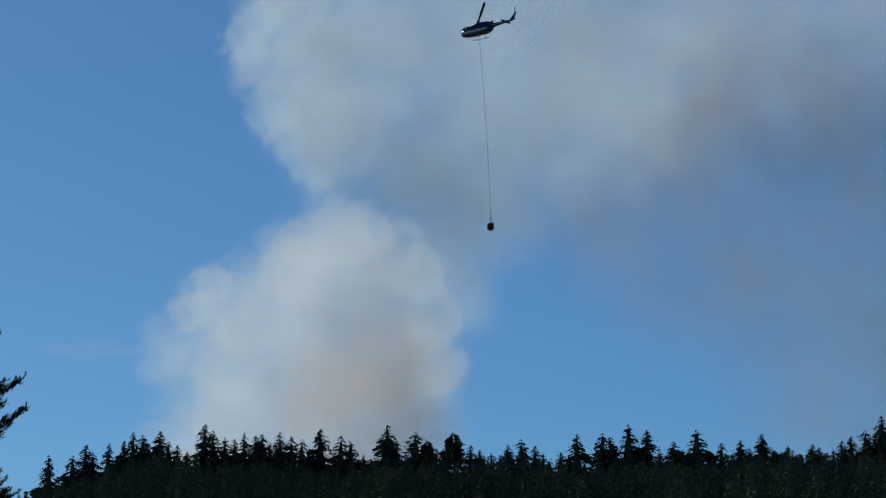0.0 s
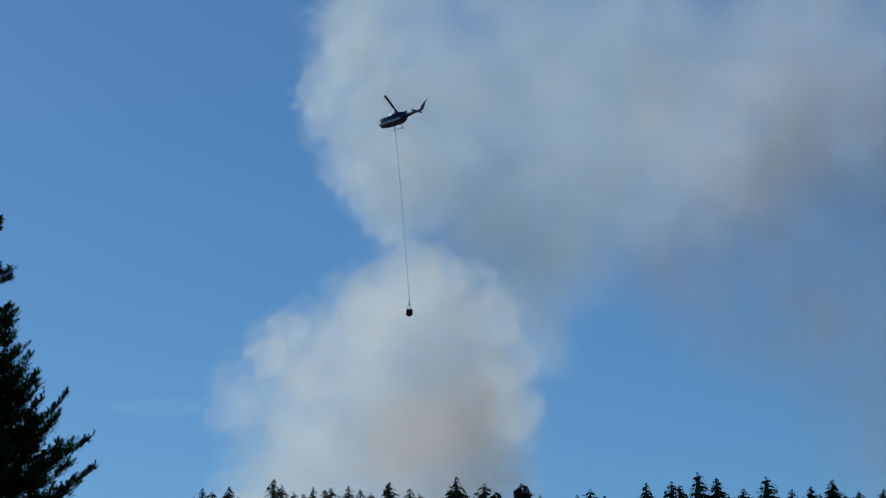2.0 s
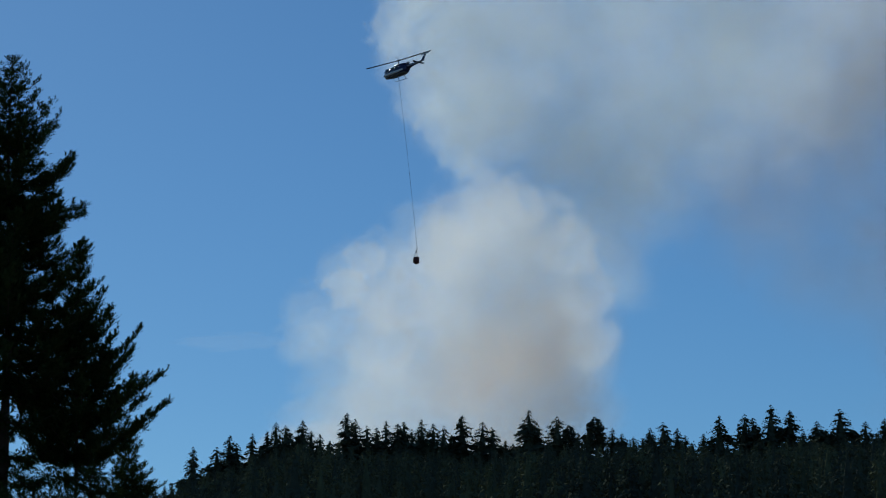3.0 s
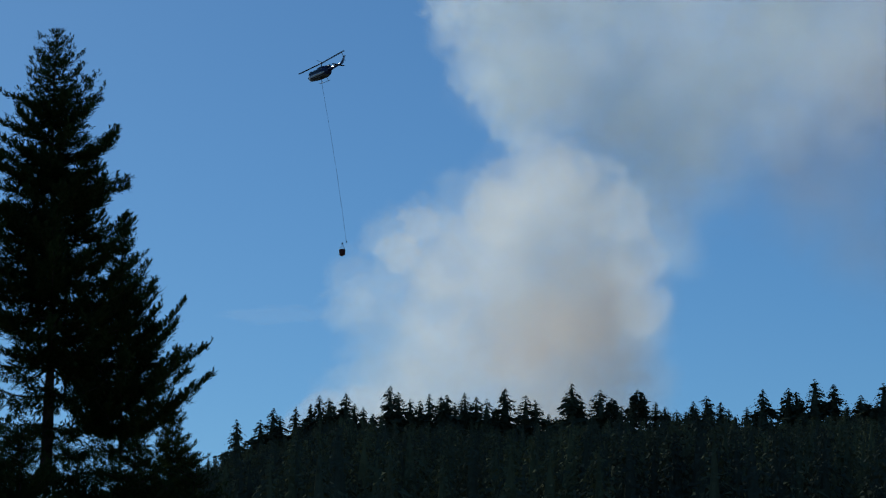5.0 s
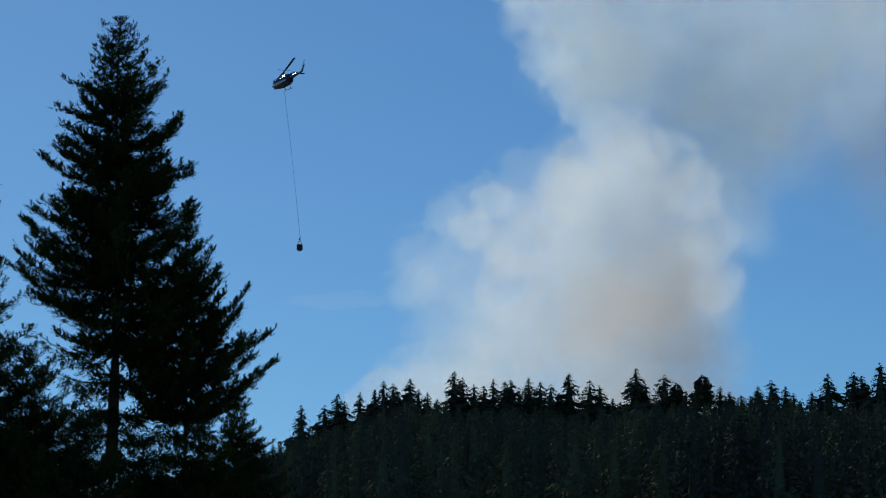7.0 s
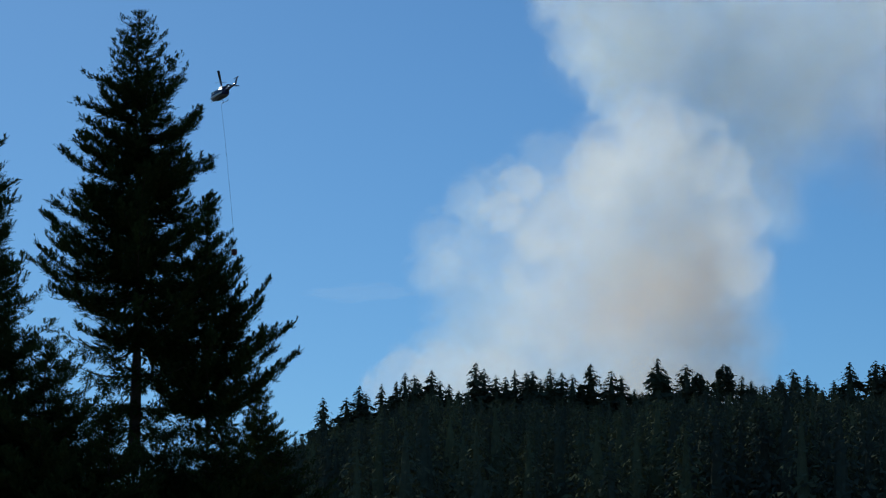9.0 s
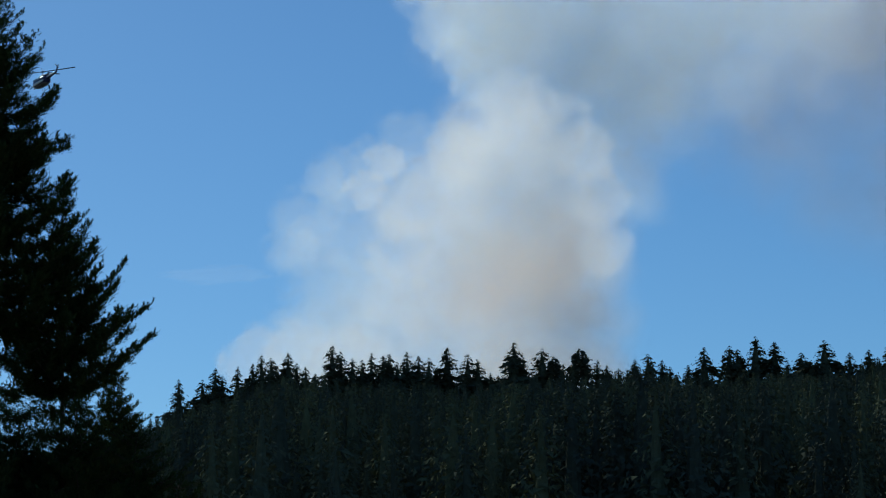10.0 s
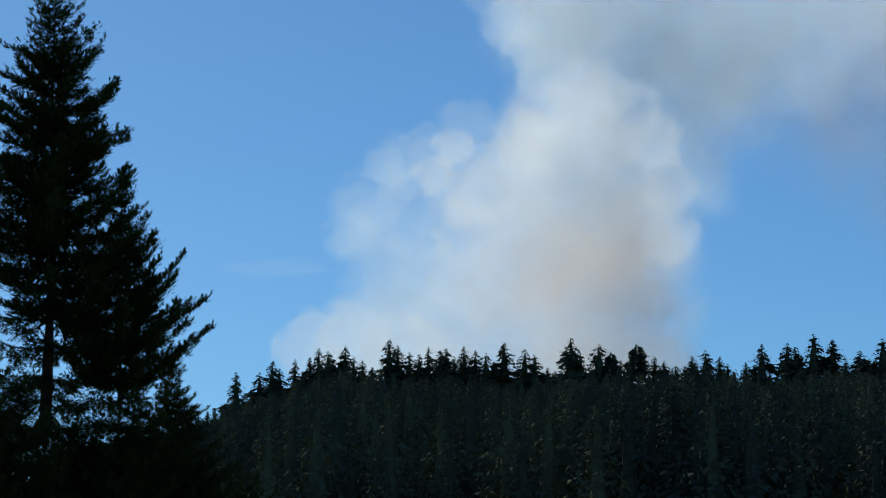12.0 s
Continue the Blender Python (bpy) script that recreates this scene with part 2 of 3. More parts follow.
def tufts(rng, tall, wide, count, low=0.12, style="fir", size=0.045):
    """Points and faces of many small hanging tufts over a crown, in uneven tiers, round a core."""
    t = rng.uniform(0, 1, count) ** 1.25
    az = rng.uniform(0, 2 * np.pi, count)
    prof = 0.05 + 0.95 * (1 - t) ** 0.8 if style == "fir" else np.sin(np.pi * (0.12 + 0.85 * t)) ** 0.7
    tier = 1 + 0.22 * np.sin(t * 40 + 2.0 * np.sin(az + 2)) + 0.20 * np.sin(az * 3 + t * 9) + 0.16 * np.sin(az * 5 - t * 21)
    r = wide * prof * tier * rng.uniform(0.50, 1.10, count)
    out = np.stack([np.cos(az), np.sin(az), np.zeros_like(az)], 1)
    side = np.stack([-np.sin(az), np.cos(az), np.zeros_like(az)], 1) + rng.normal(0, 0.55, (count, 3))
    up = np.array([0.0, 0.0, 1.0])
    mid = out * r[:, None] + up * (tall * (low + (1 - low) * t))[:, None]
    s = (tall * size * rng.uniform(0.55, 1.15, count) * (0.35 + 0.65 * (1 - t)))[:, None]
    fall = out * rng.uniform(0.10, 1.0, (count, 1)) - up * rng.uniform(0.3, 1.1, (count, 1)) + side * rng.uniform(-0.6, 0.6, (count, 1))
    pts = np.stack([mid - side * s * 0.62, mid + fall * s * 1.5, mid + side * s * 0.62], 1).reshape(-1, 3)
    faces = np.arange(len(pts)).reshape(-1, 3)
    # a lumpy core, which lets no light through
    k, n = len(pts), 9
    hs = (0.0, 0.25, 0.5, 0.75) if style == "fir" else (0.0, 0.3, 0.6, 0.85)
    core = []
    for h in hs:
        w = wide * 0.30 * ((1 - h) ** 0.85 if style == "fir" else math.sin(math.pi * (0.12 + 0.85 * h)) ** 0.7)
        core += [[w * rng.uniform(0.75, 1.1) * math.cos(a), w * rng.uniform(0.75, 1.1) * math.sin(a), tall * (low + (1 - low) * h)] for a in np.arange(n) * 2 * np.pi / n]
    core.append([0, 0, tall * 0.97])
    tri = []
    for i in range(3):
        for j in range(n):
            a, b = k + i * n + j, k + i * n + (j + 1) % n
            tri += [[a, b, b + n], [a, b + n, a + n]]
    tri += [[k + 3 * n + j, k + 3 * n + (j + 1) % n, k + 4 * n] for j in range(n)]
    return np.concatenate([pts, core]), np.concatenate([faces, tri])


def ridge_trees():
    """The trees along the crest, one thing each."""
    rng = np.random.default_rng(5)
    kinds = []
    for tall, wide, whorls, arms, style in ((26, 8.6, 22, 12, "fir"), (27, 11.0, 22, 13, "fir"), (25, 7.8, 20, 11, "fir"), (25, 5.4, 15, 13, "pine"), (26, 10.0, 17, 11, "fir"), (24, 6.6, 20, 10, "fir")):
        pts, faces = far_conifer(rng, tall, wide, whorls, arms if style == "pine" else arms // 2, style, twigs=4)
        if style == "fir":
            more, tri = tufts(rng, tall, wide * 0.92, 420, size=0.036)
            pts, faces = np.concatenate([pts, more]), np.concatenate([faces, tri + len(pts)])
        crown = raw("crown", pts, faces, HAZY_NEEDLE, attrs=[("tone", np.full(len(pts), rng.uniform(0.1, 0.6)))])
        bm = tube(bmesh.new(), [(0, 0, -2), (0.05, 0, tall * 0.5), (0, 0, tall * 0.97)], [0.38, 0.24, 0.04], 7)
        trunk = part("trunk", bm, BARK)
        thing = new("conifer")
        crown.parent = trunk.parent = thing
        label = "dark rounded pine with an open crown on the ridge" if style == "pine" else "dark pointed fir tree on the wooded ridge"
        tagged(thing, label, "conifer tree", "trees along the ridge")
        kinds.append((thing, tall))
    # the tallest: steps along the crest, rises of the tips over it, kind
    told = [[(405, 612, 2), (445, 612, 4), (465, 592, 0), (480, 605, 2), (506, 588, 5), (535, 583, 0), (550, 568, 2), (568, 573, 4), (596, 564, 0), (612, 582, 2), (628, 588, 0), (645, 600, 1), (675, 552, 0), (690, 562, 5), (712, 574, 4), (727, 577, 2), (744, 565, 5), (765, 570, 0), (778, 567, 1)], [(790, 580, 2), (803, 576, 5), (810, 563, 5), (828, 570, 0), (846, 574, 4), (862, 590, 1), (880, 556, 0), (915, 568, 2), (936, 577, 4), (958, 600, 1), (972, 605, 0), (998, 548, 1), (1015, 574, 4), (1051, 559, 4), (1070, 574, 3), (1118, 561, 3), (1148, 580, 5), (1165, 590, 1), (1185, 595, 4)], [(1215, 580, 1), (1238, 571, 4), (1262, 582, 0), (1310, 592, 5), (1337, 562, 1), (1382, 560, 4), (1398, 567, 1), (1428, 545, 4), (1462, 555, 0), (1510, 575, 1), (1550, 555, 4), (1664, 562, 1), (1711, 582, 4), (1752, 580, 1), (1820, 567, 0), (1845, 557, 4), (1875, 534, 1)]]
    spots = [s for row in told for s in row]
    placed = []
    for k, (px, rise, kind) in enumerate(spots):
        placed.append(((px - 999) / 78.54, 8.0 - (rise - 548) / 78.54, kind, 1195 + rng.uniform(-6, 6)))
    have = [p[0] for p in placed]
    az = -16.0
    while az < 14.5:
        az += rng.uniform(0.10, 0.30)
        if min(abs(az - h) for h in have) > 0.11:
            placed.append((az, crest(az) + rng.uniform(0.26, 0.72), int(rng.integers(0, 6)), 1188 + rng.uniform(-14, 8)))
    used = set()
    for az, el, kind, d in placed:
        x, y = d * math.sin(radians(az)), d * math.cos(radians(az))
        z0 = height(x, y) - 0.3
        thing, tall = kinds[kind]
        top = EYE.z + d * math.tan(radians(el))
        s = max(0.45, (top - z0) / tall)
        m = pose(x, y, z0, rng.uniform(-1.5, 1.5), rng.uniform(-1.5, 1.5), rng.uniform(0, 360)) 
        if kind not in used:
            used.add(kind)
            ob = thing
            ob.matrix_basis = m
        else:
            ob = copy_thing(thing, m)
        ob.scale = (s * rng.uniform(1.0, 1.4),) * 2 + (s,)


def hillside_forest():
    """The far woods on the slope: one sheet of many trees."""
    rng = np.random.default_rng(11)
    widths = (0.26, 0.32, 0.21, 0.28, 0.36, 0.23)
    shapes = [tufts(rng, 1.0, w, 260, size=0.055) for w in widths] + [tufts(rng, 1.0, w, 230, 0.2, "round", 0.06) for w in (0.26, 0.34)]
    fuller = [tufts(rng, 1.0, w, 520, size=0.042) for w in widths] + [tufts(rng, 1.0, w, 420, 0.2, "round", 0.045) for w in (0.26, 0.34)]
    pts, faces, tones, count = [], [], [], 0
    d = 540.0
    while d < 1186:
        gap = 8.8 + 1.6 * (d - 540) / 650
        for az in np.arange(-16.8, 14.2, math.degrees(gap / d)):
            a, r = az + rng.uniform(-0.7, 0.7) * math.degrees(gap / d), d + rng.uniform(-1.0, 1.0) * gap
            if rng.uniform() < 0.12:
                continue
            x, y = r * math.sin(radians(a)), r * math.cos(radians(a))
            kind = int(rng.integers(0, 6)) if rng.uniform() < 0.955 else int(rng.integers(6, 8))
            tall = (rng.uniform(12, 36) if kind < 6 else rng.uniform(10, 17)) * (1 + 0.5 * perlin((x * 0.014, y * 0.014, 3)))
            # none overtops the crest: the trees along it stand alone against the sky
            tall = min(tall, EYE.z + r * math.tan(radians(crest(a) + rng.uniform(0.05, 0.55))) - height(x, y))
            if tall < 4:
                continue
            p, f = (fuller if r < 740 else shapes)[kind]
            turn = rng.uniform(0, 6.28)
            c, s = math.cos(turn), math.sin(turn)
            q = np.stack([p[:, 0] * c - p[:, 1] * s, p[:, 0] * s + p[:, 1] * c, p[:, 2]], 1) * tall
            pts.append(q + [x, y, height(x, y) - 0.8])
            faces.append(f + count)
            count += len(p)
            tone = rng.uniform(0, 1) ** 1.8 + 0.35 * perlin((x * 0.011, y * 0.011, 8)) if kind < 6 else rng.uniform(0.8, 1.5)
            tones.append(np.full(len(p), tone))
        d += gap * 1.15
    ob = raw("hillside_forest", np.concatenate(pts), np.concatenate(faces), HAZY_NEEDLE, attrs=[("tone", np.concatenate(tones))])
    tagged(ob, "dense dark green conifer forest covering the hillside", "forest", kind="stuff")


ridge_trees()
hillside_forest()


# ---- the near trees ----
def spray_cloud(rng, roots, ways, lengths, blades=7):
    """Needle sprays: each a feather of narrow blades along a twig."""
    n = len(roots)
    quads = []
    up = np.array([0.0, 0.0, 1.0])
    side = np.cross(ways, up)
    side /= np.maximum(np.linalg.norm(side, axis=1), 1e-6)[:, None]
    over = np.cross(side, ways)
    for k in range(blades):
        f = k / (blades - 1)
        o = roots + ways * (lengths * f * 0.8)[:, None]
        a = rng.uniform(0.3, 1.0, n) * (1 if k % 2 else -1)
        b = rng.uniform(-0.5, 0.7, n)
        d = ways + side * a[:, None] + over * b[:, None]
        d /= np.linalg.norm(d, axis=1)[:, None]
        s = np.cross(d, over)
        s /= np.maximum(np.linalg.norm(s, axis=1), 1e-6)[:, None]
        l = lengths * rng.uniform(0.35, 0.65, n)
        wide = (l * rng.uniform(0.14, 0.25, n))[:, None] * s
        tip = o + d * l[:, None] + up * (l * rng.uniform(-0.15, 0.2, n))[:, None]
        quads.append(np.stack([o - wide, tip, o + wide], 1))
    pts = np.concatenate(quads).reshape(-1, 3)
    return pts, np.arange(len(pts)).reshape(-1, 3)


def near_fir(seed, place, tall, outline, clear, label, dense=1.0, lean=0.0, thick=0.42, sparse_below=None, fresh=0.0, lift=0.06):
    """A tall fir: outline is a list of (metres below the tip, reach of the boughs)."""
    rng = np.random.default_rng(seed)
    thing = new("fir_tree")
    thing.matrix_basis = pose(*place, 0, lean, rng.uniform(0, 360) * 0)
    down, reach = np.array(outline).T
    bend = [(0.10 * math.sin(k * 1.3), 0.08 * math.cos(k * 1.7), tall * k / 10) for k in range(10)] + [(0, 0, tall - 0.05)]
    bend[0] = (0, 0, -0.3)
    part("trunk", tube(bmesh.new(), bend, [thick * (1 - 0.97 * (k / 10) ** 0.9) + 0.012 for k in range(11)], 12), BARK, thing, "dark rough trunk")
    roots, ways, lengths, tones = [], [], [], []
    z = tall - 0.25
    while z > tall - clear:
        below = tall - z
        span = float(np.interp(below, down, reach))
        first = rng.uniform(0, 2 * math.pi)
        arms = int(rng.integers(5, 8))
        for k in range(arms):
            az = first + (k + rng.uniform(-0.3, 0.3)) * 2 * math.pi / arms
            l = max(0.10, span * rng.uniform(0.52, 1.04) * (1.05 if rng.uniform() < 0.15 else 1))
            young = max(0.0, 1 - below / 7)
            rise, sag = 0.28 * young + lift + rng.uniform(0.0, 0.20), 0.04 + 0.10 * (1 - young) + rng.uniform(-0.06, 0.10)
            curl = rng.uniform(0.04, 0.18)
            twist, wave = rng.uniform(-0.25, 0.25), rng.uniform(-0.05, 0.05)
            line = []
            for j in range(8):
                u = j / 7
                a = az + twist * u
                line.append(Vector((math.cos(a) * l * u, math.sin(a) * l * u, z + l * (rise * u - sag * math.sin(u * math.pi * 0.75) + curl * u ** 3 + wave * math.sin(u * 7)))))
            part("limb", tube(bmesh.new(), line, [0.016 * l * (1 - u / 7) + 0.007 for u in range(8)], 4, caps=False), BARK, thing)
            poor = sparse_below is not None and below > sparse_below
            full = dense * float(np.interp(below, [0, 3, 7], [0.9, 1.0, 1.45]))
            small = min(1.0, 0.42 + 0.10 * below)
            def along(u):
                i = min(int(u * 7), 6)
                fwd = (line[i + 1] - line[i]).normalized()
                return line[i].lerp(line[i + 1], u * 7 - i), fwd, Vector((-fwd.y, fwd.x, 0)).normalized()
            # side branchlets, each a string of tufts that turns up at its end
            for b in range(int((5 + 5.4 * l) * full * (0.6 if poor else 1))):
                u = 1.0 if b < 2 else rng.uniform(0.16, 1.0) ** 0.75
                p, fwd, sd = along(u)
                hand = 1 if b % 2 else -1
                way = (fwd * rng.uniform(0.6, 1.1) + sd * hand * rng.uniform(0.1, 0.5 if b < 2 else 1.1) + Vector((0, 0, rng.uniform(-0.20, 0.50) - (0.45 if poor else 0)))).normalized()
                bl = (0.42 + 0.24 * l * (1.05 - u)) * small * rng.uniform(0.6, 1.3)
                for q in range(int(4 + bl * 12)):
                    f = rng.uniform(0.0, 1.0)
                    roots.append(p + way * bl * f + Vector((rng.normal(0, 0.05), rng.normal(0, 0.05), 0.12 * bl * f * f + rng.normal(0, 0.05) - (rng.uniform(0, 0.3) if poor else 0))))
                    ways.append((way + Vector((rng.normal(0, 0.45), rng.normal(0, 0.45), rng.normal(0.28, 0.35) - (0.5 if poor else 0)))).normalized())
                    lengths.append(rng.uniform(0.14, 0.30) * small)
            # the inner needles close to the limb
            for b in range(int((8 + 22 * l) * full * (0.4 if poor else 1))):
                u = rng.uniform(0.05, 0.66)
                p, fwd, sd = along(u)
                off = rng.normal(0, 0.10 + 0.10 * l * (1 - u))
                roots.append(p + sd * off + Vector((0, 0, rng.uniform(-0.22, 0.08))))
                ways.append((fwd + sd * math.copysign(rng.uniform(0.2, 0.9), off) + Vector((0, 0, rng.uniform(-0.6, 0.4)))).normalized())
                lengths.append(rng.uniform(0.24, 0.50) * small)
        z -= rng.uniform(0.40, 0.86) * (0.78 + 0.03 * min(below, 12)) * (1.45 if sparse_below is not None and below > sparse_below else 1)
    # the leading shoot
    for k in range(16):
        roots.append(Vector((0, 0, tall - 0.9 + 0.06 * k)))
        ways.append(Vector((rng.uniform(-0.5, 0.5), rng.uniform(-0.5, 0.5), 1)).normalized())
        lengths.append(0.13)
    pts, faces = spray_cloud(rng, np.array(roots), np.array(ways), np.array(lengths))
    n = len(roots)
    tone = np.repeat(np.tile(rng.uniform(fresh, 0.6 + fresh, n), 7), 3)
    raw("foliage", pts, faces, NEEDLE, thing, "", [("tone", tone)])
    return tagged(thing, label, "fir tree", "tall firs near the camera")


def spot(px, d):
    """The place on the ground at distance d, by steps along the crest."""
    az = radians((px - 999) / 78.54)
    x, y = d * math.sin(az), d * math.cos(az)
    return x, y, height(x, y)


MAIN = [(0, 0.1), (0.5, 0.35), (0.9, 0.85), (1.5, 1.05), (2.3, 1.5), (3.4, 2.3), (5.9, 2.85), (7.5, 3.2), (10.4, 4.3), (12, 4.8), (13.5, 4.6), (15, 4.0), (18, 3.4), (24, 2.6)]
SECOND = [(0, 0.2), (1.5, 0.9), (3, 1.6), (4.8, 2.6), (6.2, 3.4), (7.6, 4.0), (8.8, 3.8), (10, 2.7), (14, 2.0), (20, 1.6)]
near_fir(3, spot(77, 112), 33.4, MAIN, 24, "tall dark douglas fir with ragged upturned boughs", 1.0, -0.5, 0.46, 15.2)
near_fir(8, spot(196, 114.5), 24.8, SECOND, 15, "second dark fir with long low boughs beside the taller one", 1.0, 0.0, 0.24, 9.6, lift=0.25)
LEFT = [(0, 0.15), (2, 1.0), (4, 2.0), (9, 2.6), (13, 3.2), (22, 3.6)]
near_fir(21, spot(-245, 104), 28.3, LEFT, 25, "dark fir tree at the edge of the grove", 1.1, 0.0, 0.36)
near_fir(34, spot(-85, 98), 16.2, [(0, 0.4), (2, 1.7), (4, 2.9), (7, 3.8), (12, 4.2)], 13, "dense low fir in deep shade", 1.4, 0.0, 0.26)
near_fir(38, spot(-170, 101), 20.0, [(0, 0.4), (2, 1.6), (5, 2.8), (9, 3.6)], 15, "dense low fir in deep shade", 1.2, 0.0, 0.26)
near_fir(35, spot(30, 96), 13.2, [(0, 0.5), (2, 1.8), (4, 2.8), (8, 3.6)], 9, "dense low fir in deep shade", 1.3, 0.0, 0.24)
near_fir(36, spot(225, 101), 13.4, [(0, 0.6), (1.5, 1.6), (3.5, 2.9), (8, 4.0)], 9, "dense low fir in deep shade", 1.3, 0.0, 0.24)
near_fir(39, spot(125, 103), 13.2, [(0, 0.6), (2, 1.9), (4, 2.6), (8, 3.4)], 8, "dense low fir in deep shade", 1.3, 0.0, 0.24)
near_fir(40, spot(330, 104), 12.6, [(0, 0.6), (1.5, 1.7), (3.5, 2.8), (8, 3.8)], 9, "dense low fir in deep shade", 1.0, 0.0, 0.22)
near_fir(41, spot(405, 107), 10.8, [(0, 0.5), (1.5, 1.5), (3.5, 2.6), (8, 3.6)], 8, "dense low fir in deep shade", 1.0, 0.0, 0.22)
near_fir(37, spot(292, 170), 24.0, [(0, 0.3), (2, 1.3), (4, 2.2), (8, 3.4)], 14, "young lighter green fir behind the tall firs", 1.5, 0.0, 0.24, None, 0.3)


# ---- the smoke ----
def puff_mesh(seed, mat, soft=0.34, n=42):
    """One billow: a lumpy dome whose density dies away unevenly towards its rim."""
    rng = np.random.default_rng(seed)
    ox, oy = rng.uniform(0, 100, 2)
    verts, dens, faces = [], [], []
    for j in range(n + 1):
        for i in range(n + 1):
            u, w = 2 * i / n - 1, 2 * j / n - 1
            r = math.hypot(u, w)
            lump = fractal((u * 1.5 + ox, w * 1.5 + oy, seed), 1.25, 2.1, 4)
            fine = fractal((u * 4.2 + oy, w * 4.2 + ox, seed), 0.95, 2.1, 4)
            bulge = max(0.0, 1 - min(r, 1.0) ** 2) ** 2
            verts.append((u, -0.10 * bulge - 0.015 * lump * bulge, w))
            e = 0.90 - r + 0.30 * lump + (0.17 if soft < 0.6 else 0.09) * fine
            k = min(max(e / soft, 0.0), 1.0)
            rim = min(max((1.0 - r) / 0.14, 0.0), 1.0)
            dens.append((k * k * (3 - 2 * k)) * rim * rim * (3 - 2 * rim) * (0.88 + 0.10 * lump + 0.14 * fine))
    for j in range(n):
        for i in range(n):
            a = j * (n + 1) + i
            if max(dens[a], dens[a + 1], dens[a + n + 1], dens[a + n + 2]) > 0.002:
                faces.append((a, a + 1, a + n + 2, a + n + 1))
    me = bpy.data.meshes.new("puff")
    me.from_pydata(verts, [], faces)
    me.attributes.new("soot", "FLOAT", "POINT").data.foreach_set("value", np.clip(np.array(dens, dtype=np.float32), 0, 1))
    me.polygons.foreach_set("use_smooth", [True] * len(faces))
    me.materials.append(mat)
    return me


CRISP = [puff_mesh(k, PALE_SMOKE, 0.38) for k in range(6)]
PALE = [puff_mesh(k + 10, PALE_SMOKE, 0.75) for k in range(5)]
THIN = [puff_mesh(k + 60, BLUE_SMOKE, 0.90) for k in range(6)]
THIN_EDGE = [puff_mesh(k + 80, BLUE_SMOKE, 0.55) for k in range(6)]
BROWN = [puff_mesh(k + 20, BROWN_SMOKE, 0.90) for k in range(5)]
SOOTY = [puff_mesh(k + 40, GREY_SMOKE, 0.95) for k in range(5)]
SMOKE_D, STEP = 2600.0, 2600.0 / 4500.0
moving_smoke = []


def smoke_bank(plume, meshes, rows, thick, drift, depth, seed):
    """Rows of (along, up, radius) in steps of the plume; drift: steps along and up that the bank goes in twelve seconds.
    Each row is a knot of thin veils, one behind another, which together are as thick as asked."""
    rng = np.random.default_rng(seed)
    veils = 3 if thick > 0.4 else 2 if thick > 0.2 else 1
    each = min(1 - (1 - thick) ** (1 / veils), 0.225)
    order = iter(rng.permutation(len(rows) * veils))
    for along, up, rad in rows:
        pace, spin, roll = rng.uniform(0.85, 1.15), rng.uniform(-180, 180), rng.uniform(-9, 9)
        shape = meshes[int(rng.integers(0, len(meshes)))]
        for _ in range(veils):
            d = SMOKE_D + depth + 28.0 / veils * next(order)
            r = rad * rng.uniform(0.93, 1.06)
            az = (along + rng.uniform(-0.05, 0.05) * rad) / 4500.0
            rise = -(up + rng.uniform(-0.05, 0.05) * rad) / 4500.0
            at = Vector((d * math.sin(az), d * math.cos(az), EYE.z + d * math.tan(radians(8.0) + rise)))
            ob = new("puff", shape)
            ob.parent = plume
            s = r * STEP * d / SMOKE_D
            ob.scale = (s, s, s)
            ob.color = (1, 1, 1, each * rng.uniform(0.9, 1.06))
            go = Vector((drift[0], 0, drift[1])) * STEP * d / SMOKE_D * pace
            moving_smoke.append((ob, at, go, -math.degrees(az), spin + rng.uniform(-14, 14), roll))


plume = new("smoke_plume")
tagged(plume, "tall billowing plume of pale grey and brownish wildfire smoke", "smoke")
COLUMN = [(-110, -290, 150), (-60, -280, 130), (-200, -190, 165), (-75, -190, 190), (10, -215, 160), (-230, -60, 170), (-100, -60, 200), (20, -80, 160), (-170, 70, 200), (0, 70, 180), (-290, 60, 160), (-120, 200, 200), (20, 200, 180), (-340, 150, 140), (-150, -250, 130), (-60, -120, 180)]
CORE = [(-60, -110, 160), (20, -60, 140), (50, -140, 140), (-60, -10, 170), (40, 0, 130), (60, -90, 120), (-30, 110, 170), (60, 120, 140), (-150, -20, 150)]
FRINGE = [(-310, -230, 80), (-290, -150, 110), (-340, -60, 110), (-260, -260, 70), (-370, -150, 90), (-330, 30, 120), (-200, -300, 90), (-400, 60, 100), (-400, 130, 90), (-400, -110, 70), (-345, -235, 60), (-310, -40, 130), (-330, 90, 130), (-270, -10, 130)]
NECK = [(60, -330, 190), (150, -320, 170), (160, -430, 200), (80, -430, 190), (190, -390, 170), (40, -500, 190), (120, -250, 130), (0, -410, 150), (-90, -460, 150)]
HEAD = [(-140, -590, 180), (-40, -560, 210), (40, -690, 240), (-100, -740, 220), (150, -560, 220), (220, -700, 250), (330, -590, 230), (120, -840, 250), (-60, -900, 220), (320, -860, 250), (-180, -800, 160), (270, -510, 190), (380, -660, 230), (-110, -520, 140)]
HEAD_EDGE = [(-275, -675, 60), (-235, -715, 80), (-240, -625, 80), (-205, -560, 75), (-175, -500, 65), (-215, -790, 90), (-150, -640, 110), (-140, -450, 60), (-180, -720, 110)]
